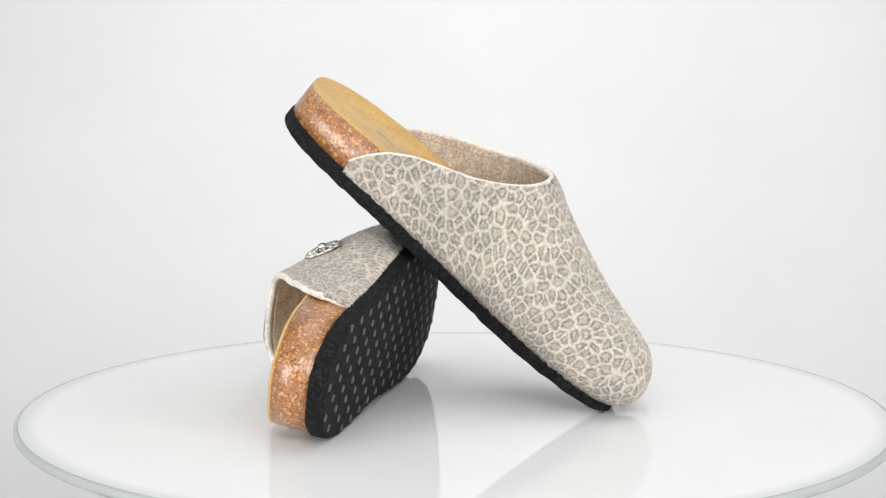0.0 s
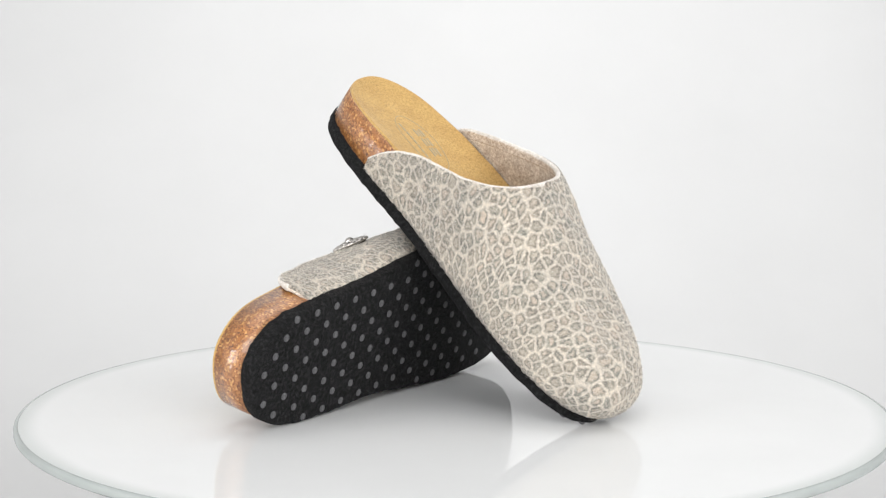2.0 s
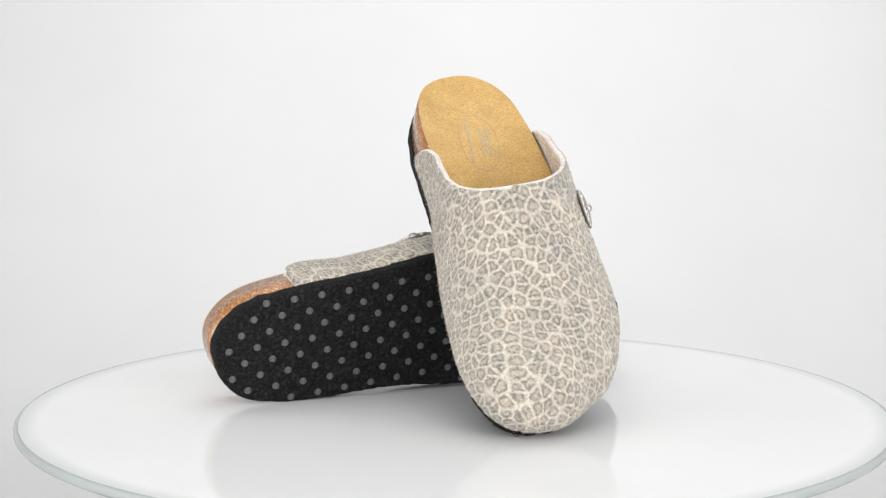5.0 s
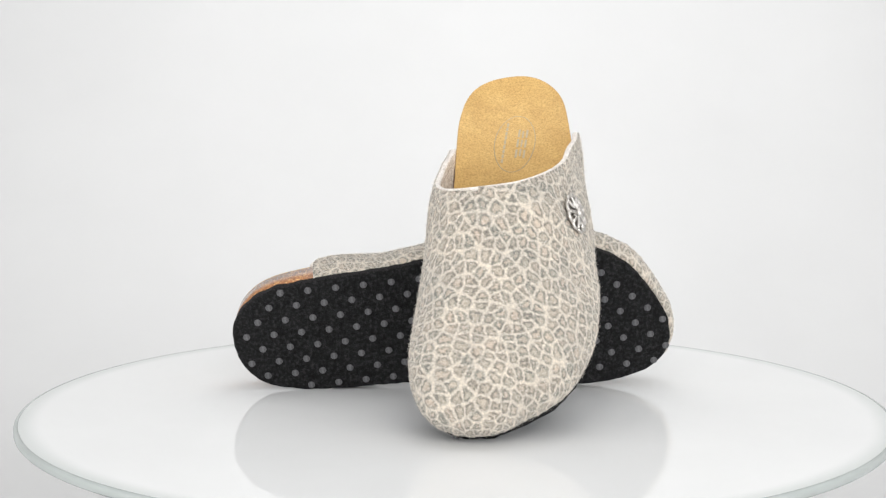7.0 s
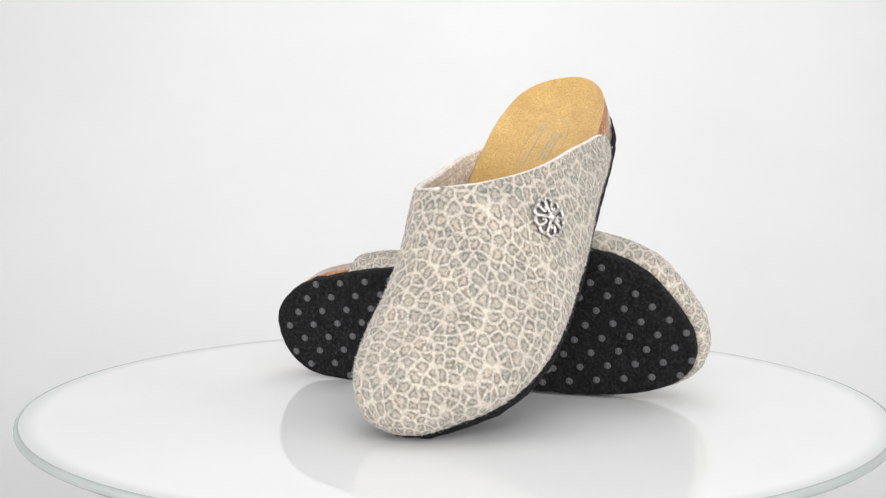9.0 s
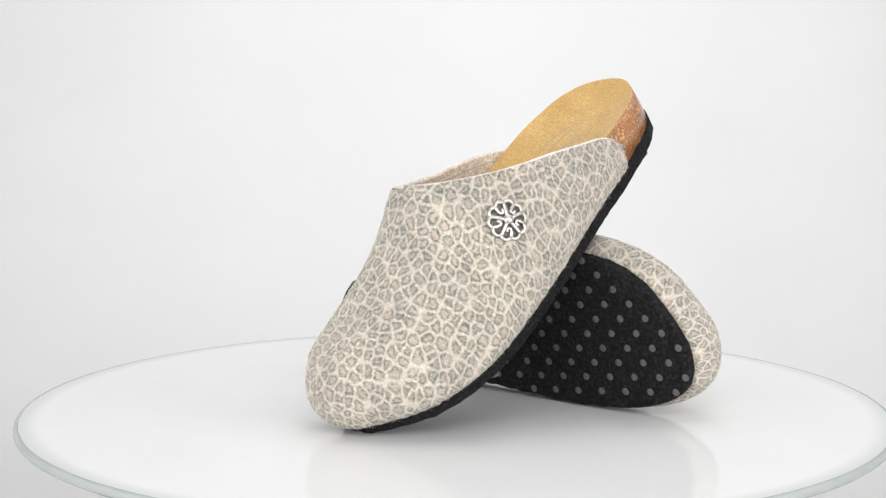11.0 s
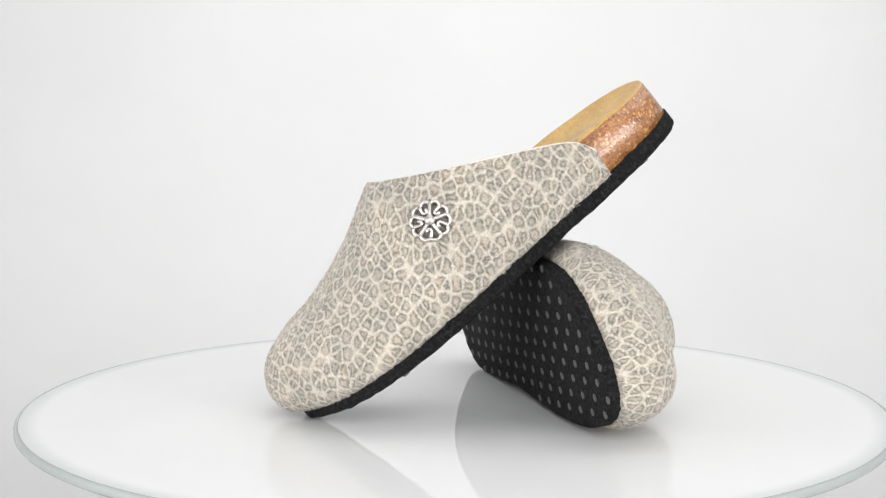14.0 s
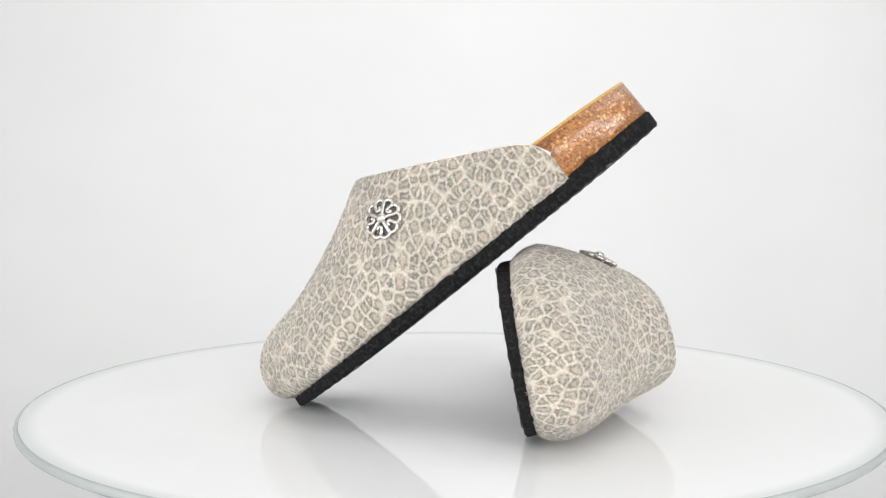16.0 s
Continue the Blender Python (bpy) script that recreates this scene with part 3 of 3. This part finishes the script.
def shell(name, depth0, depth1, hand, mat, root, label):
    """A felt layer between two depths below the outer face."""
    SIDES, NORMALS, CLOTH = FORMS[hand]
    verts, faces, cut, base = [], [], [], 0
    for s in (1, -1):
        g, n = SIDES[s], NORMALS[s]
        rng = np.random.default_rng(11)
        tuft = rng.normal(0, 0.00022, g.shape[:2])
        tuft[:, -1] = 0
        tuft[-1] = 0
        layers = [g + n * (tuft[:, :, None] - depth0), g - n * depth1] if depth0 == 0 else [g - n * depth0, g - n * depth1]
        for lay in layers:
            w = lay.reshape(-1, 3).copy()
            w[:, 0] *= hand
            verts.append(w)
            cut.append(CLOTH[s].reshape(-1, 3))
        m = STEPS + 1

        def idx(lay, i, k):
            return base + lay * RIBS * m + i * m + k

        for lay in (0, 1):
            for i in range(RIBS - 1):
                for k in range(STEPS):
                    faces.append((idx(lay, i, k), idx(lay, i + 1, k), idx(lay, i + 1, k + 1), idx(lay, i, k + 1)))
        for i in range(RIBS - 1):
            faces.append((idx(0, i, 0), idx(0, i + 1, 0), idx(1, i + 1, 0), idx(1, i, 0)))
            if np.abs(g[i, STEPS] - SIDES[-s][i, STEPS]).max() > 1e-6 or np.abs(g[i + 1, STEPS] - SIDES[-s][i + 1, STEPS]).max() > 1e-6:
                faces.append((idx(0, i, STEPS), idx(0, i + 1, STEPS), idx(1, i + 1, STEPS), idx(1, i, STEPS)))
        for k in range(STEPS):
            faces.append((idx(0, 0, k), idx(0, 0, k + 1), idx(1, 0, k + 1), idx(1, 0, k)))
        base += 2 * RIBS * m
    return mesh_part(name, np.concatenate(verts), faces, mat, root, label, weld=0.00002, cut=np.concatenate(cut))


def collar_line(hand, back, depth):
    """Points along the collar from the lateral rear to the medial rear, a way below the edge."""
    SIDES, NORMALS, CLOTH = FORMS[hand]
    line = []
    for s in (1, -1):
        pts = []
        for i in range(RIBS):
            g = SIDES[s][i]
            if s == -1 and np.abs(g[STEPS] - SIDES[1][i, STEPS]).max() < 1e-6:
                break
            if s == 1 and np.abs(g[STEPS] - SIDES[-1][i, STEPS]).max() < 1e-6:
                break
            run = np.r_[0, np.cumsum(np.linalg.norm(np.diff(g[::-1], axis=0), axis=1))]
            if run[-1] < back + 0.002:
                continue
            p = np.array([np.interp(back, run, g[::-1][:, c]) for c in range(3)])
            n = NORMALS[s][i, STEPS - 2]
            pts.append(p - n * depth)
        line += pts if s == 1 else pts[::-1]
    line = np.array(line)
    for _ in range(6):
        line[1:-1] = (line[:-2] + 2 * line[1:-1] + line[2:]) / 4
    line[:, 0] *= hand
    return line


def ornament(hand, root):
    """A pierced silver rosette riveted to the lateral side."""
    SIDES, NORMALS, CLOTH = FORMS[hand]
    want = np.array([0.049, 0.143, 0.053])
    g, n = SIDES[1], NORMALS[1]
    i, k = np.unravel_index(np.argmin(np.linalg.norm(g - want, axis=2)), g.shape[:2])
    p, z = g[i, k].copy(), n[i, k].copy()
    p[0] *= hand
    z[0] *= hand
    z /= np.linalg.norm(z)
    x = np.cross([0, 1, 0], z)
    x /= np.linalg.norm(x)
    y = np.cross(z, x)
    m = Matrix((( x[0], y[0], z[0], p[0] + z[0] * 0.0021), (x[1], y[1], z[1], p[1] + z[1] * 0.0021), (x[2], y[2], z[2], p[2] + z[2] * 0.0021), (0, 0, 0, 1)))
    pieces = []
    turn = np.linspace(0, 2 * math.pi, 120, endpoint=False)
    rim = [((0.0096 + 0.0015 * abs(math.sin(5 * t))) * math.cos(t), (0.0096 + 0.0015 * abs(math.sin(5 * t))) * math.sin(t), -0.0004) for t in turn]
    pieces.append(tube(rim, 0.00105, 8, True))

    def bar(pts, a0, radius):
        return tube([(u * math.cos(a0) - w * math.sin(a0), u * math.sin(a0) + w * math.cos(a0), 0.0010 - 0.0014 * (u / 0.011) ** 2) for u, w in pts], radius, 7)

    for j in range(10):
        a0 = j * math.pi / 5
        if j % 2:
            pieces.append(bar([(u, 0.0) for u in np.linspace(0.0015, 0.0098, 8)], a0, np.linspace(0.0012, 0.00115, 8)))
        else:
            run = [(0.0098, 0.0), (0.0084, 0.0002), (0.0071, 0.0006)]
            run += [(0.0058 + 0.0011 * math.cos(t), -0.0006 + 0.0012 * math.sin(t)) for t in np.linspace(1.0, 5.4, 12)]
            pieces.append(bar(run, a0, np.r_[np.linspace(0.0012, 0.0010, 3), np.full(12, 0.00095)]))
    v, f = joined(pieces)
    ob = mesh_part("ornament", v, f, SILVER, root, "pierced antique silver flower ornament")
    ob.matrix_basis = m
    a = np.arange(20) * 2 * math.pi / 20
    dome = [np.stack([0.0029 * math.cos(e) * np.cos(a), 0.0029 * math.cos(e) * np.sin(a), np.full(20, 0.0016 + 0.0022 * math.sin(e))], -1) for e in np.linspace(-0.3, 1.5, 8)]
    v, f = rings_mesh(dome, True, (True, True))
    v2, f2 = rings_mesh([np.stack([r * np.cos(a), r * np.sin(a), np.full(20, h)], -1) for r, h in ((0.0096, -0.0022), (0.0098, -0.0017), (0.0092, -0.0013), (0.006, -0.0004), (0.0003, 0.0))], True, (True, True))
    # dark disc that shows through the flower's openings
    mesh_part("backplate", v2, f2, BACKING, ob, "dark backing plate")
    mesh_part("rivet", v, f, SILVER, ob, "domed silver rivet")
    return ob


def fuzz(hand, root, seed):
    """Loose wool fibres standing off the felt."""
    SIDES, NORMALS, CLOTH = FORMS[hand]
    rng = np.random.default_rng(seed)
    many = 9000
    verts = []
    for k in (1, -1):
        g, n = SIDES[k], NORMALS[k]
        i, j = rng.integers(1, RIBS - 1, many), rng.integers(0, STEPS, many)
        p = g[i, j] + (g[i, j + 1] - g[i, j]) * rng.random((many, 1)) + (g[i + 1, j] - g[i, j]) * rng.random((many, 1))
        up = n[i, j]
        d = up * rng.uniform(0.0, 0.9, (many, 1)) + rng.normal(0, 0.75, (many, 3))
        d *= np.sign((d * up).sum(1))[:, None]
        d *= rng.uniform(0.0006, 0.0020, (many, 1)) / (np.linalg.norm(d, axis=1)[:, None] + 1e-9)
        bend = rng.normal(0, 0.0004, (many, 3))
        w = np.cross(d, rng.normal(0, 1, (many, 3)))
        w *= 0.00005 / (np.linalg.norm(w, axis=1)[:, None] + 1e-12)
        q0, q1, q2 = p - up * 0.0002, p + d * 0.55 + bend, p + d
        verts.append(np.stack([q0 - w, q0 + w, q1 + w, q1 - w, q2], 1).reshape(-1, 3))
    verts = np.concatenate(verts)
    faces = []
    for b in range(0, len(verts), 5):
        faces += [(b, b + 1, b + 2, b + 3), (b + 3, b + 2, b + 4)]
    verts = np.array(verts)
    verts[:, 0] *= hand
    ob = mesh_part("felt_fuzz", verts, faces, FIBRE, root, "loose pale wool fibres on the felt", smooth=False)
    return tagged(ob, kind="stuff")


def clog(hand, label):
    """One felt clog, toe along +y, sole at the bottom; hand 1 is the right foot."""
    root = new("felt_clog")
    tagged(root, label, "clog", group="pair of felt clogs")
    sole = outsole(hand, root)
    grip_dots(hand, sole)
    midsole(hand, root)
    stamp(hand, footbed(hand, root))
    up = shell("upper", 0.0, 0.0019, hand, LEOPARD, root, "grey leopard-print cream wool felt upper")
    inner = shell("lining", 0.0019, 0.0037, hand, LINING, root, "plain beige felt lining")
    v, f = tube(collar_line(hand, 0.0006, 0.0019), 0.0021 if hand == 1 else 0.0016, 8)
    mesh_part("collar_edge", v, f, RIM, root, "cut cream felt collar edge")
    line = collar_line(hand, 0.0052, -0.0001)
    pieces = []
    d = np.r_[0, np.cumsum(np.linalg.norm(np.diff(line, axis=0), axis=1))]
    for a in np.arange(0, d[-1] - 0.003, 0.0036):
        pts = [[np.interp(a + w, d, line[:, c]) for c in range(3)] for w in (0, 0.0012, 0.0024)]
        pieces.append(tube(pts, 0.00032, 5))
    v, f = joined(pieces)
    mesh_part("stitching", v, f, THREAD, up, "taupe thread stitching below the collar")
    v, f = tube(collar_line(hand, 0.0056, 0.0036), 0.00032, 5)
    mesh_part("seam", v, f, SEAM, inner, "brown seam inside the collar")
    ornament(hand, root)
    fuzz(hand, root, 5 + hand)
    return root


LEANING = clog(-1, "grey leopard-print felt clog propped toe down on its pair")
LYING = clog(1, "grey leopard-print felt clog lying on its side on the turntable")


def stand(across, along, up, origin):
    """The pose whose axes are given."""
    return Matrix(((across[0], along[0], up[0], origin[0]), (across[1], along[1], up[1], origin[1]), (across[2], along[2], up[2], origin[2]), (0, 0, 0, 1)))


# where the things stand on the plate before it has turned
LEAN_POSE = stand((-0.361761, -0.930681, 0.054444), (0.704774, -0.311244, -0.637513), (0.610265, -0.192257, 0.768514), (-0.102354, 0.068885, 0.159931))
LIE_POSE = stand((0.193550, -0.040916, 0.980238), (0.208390, 0.978046, -0.000323), (-0.958703, 0.204336, 0.197828), (-0.069878, -0.123739, 0.022649))
SPIN = -10.83790


def motions():
    times = [0.5 * k for k in range(33)]
    walk(PLATE_THING, [(t, PLATE_POSE @ pose(0, 0, 0, 0, 0, SPIN * t)) for t in times])
    for thing, rest in ((LEANING, LEAN_POSE), (LYING, LIE_POSE)):
        walk(thing, [(t, pose(0, 0, 0, 0, 0, SPIN * t) @ rest) for t in times])


motions()
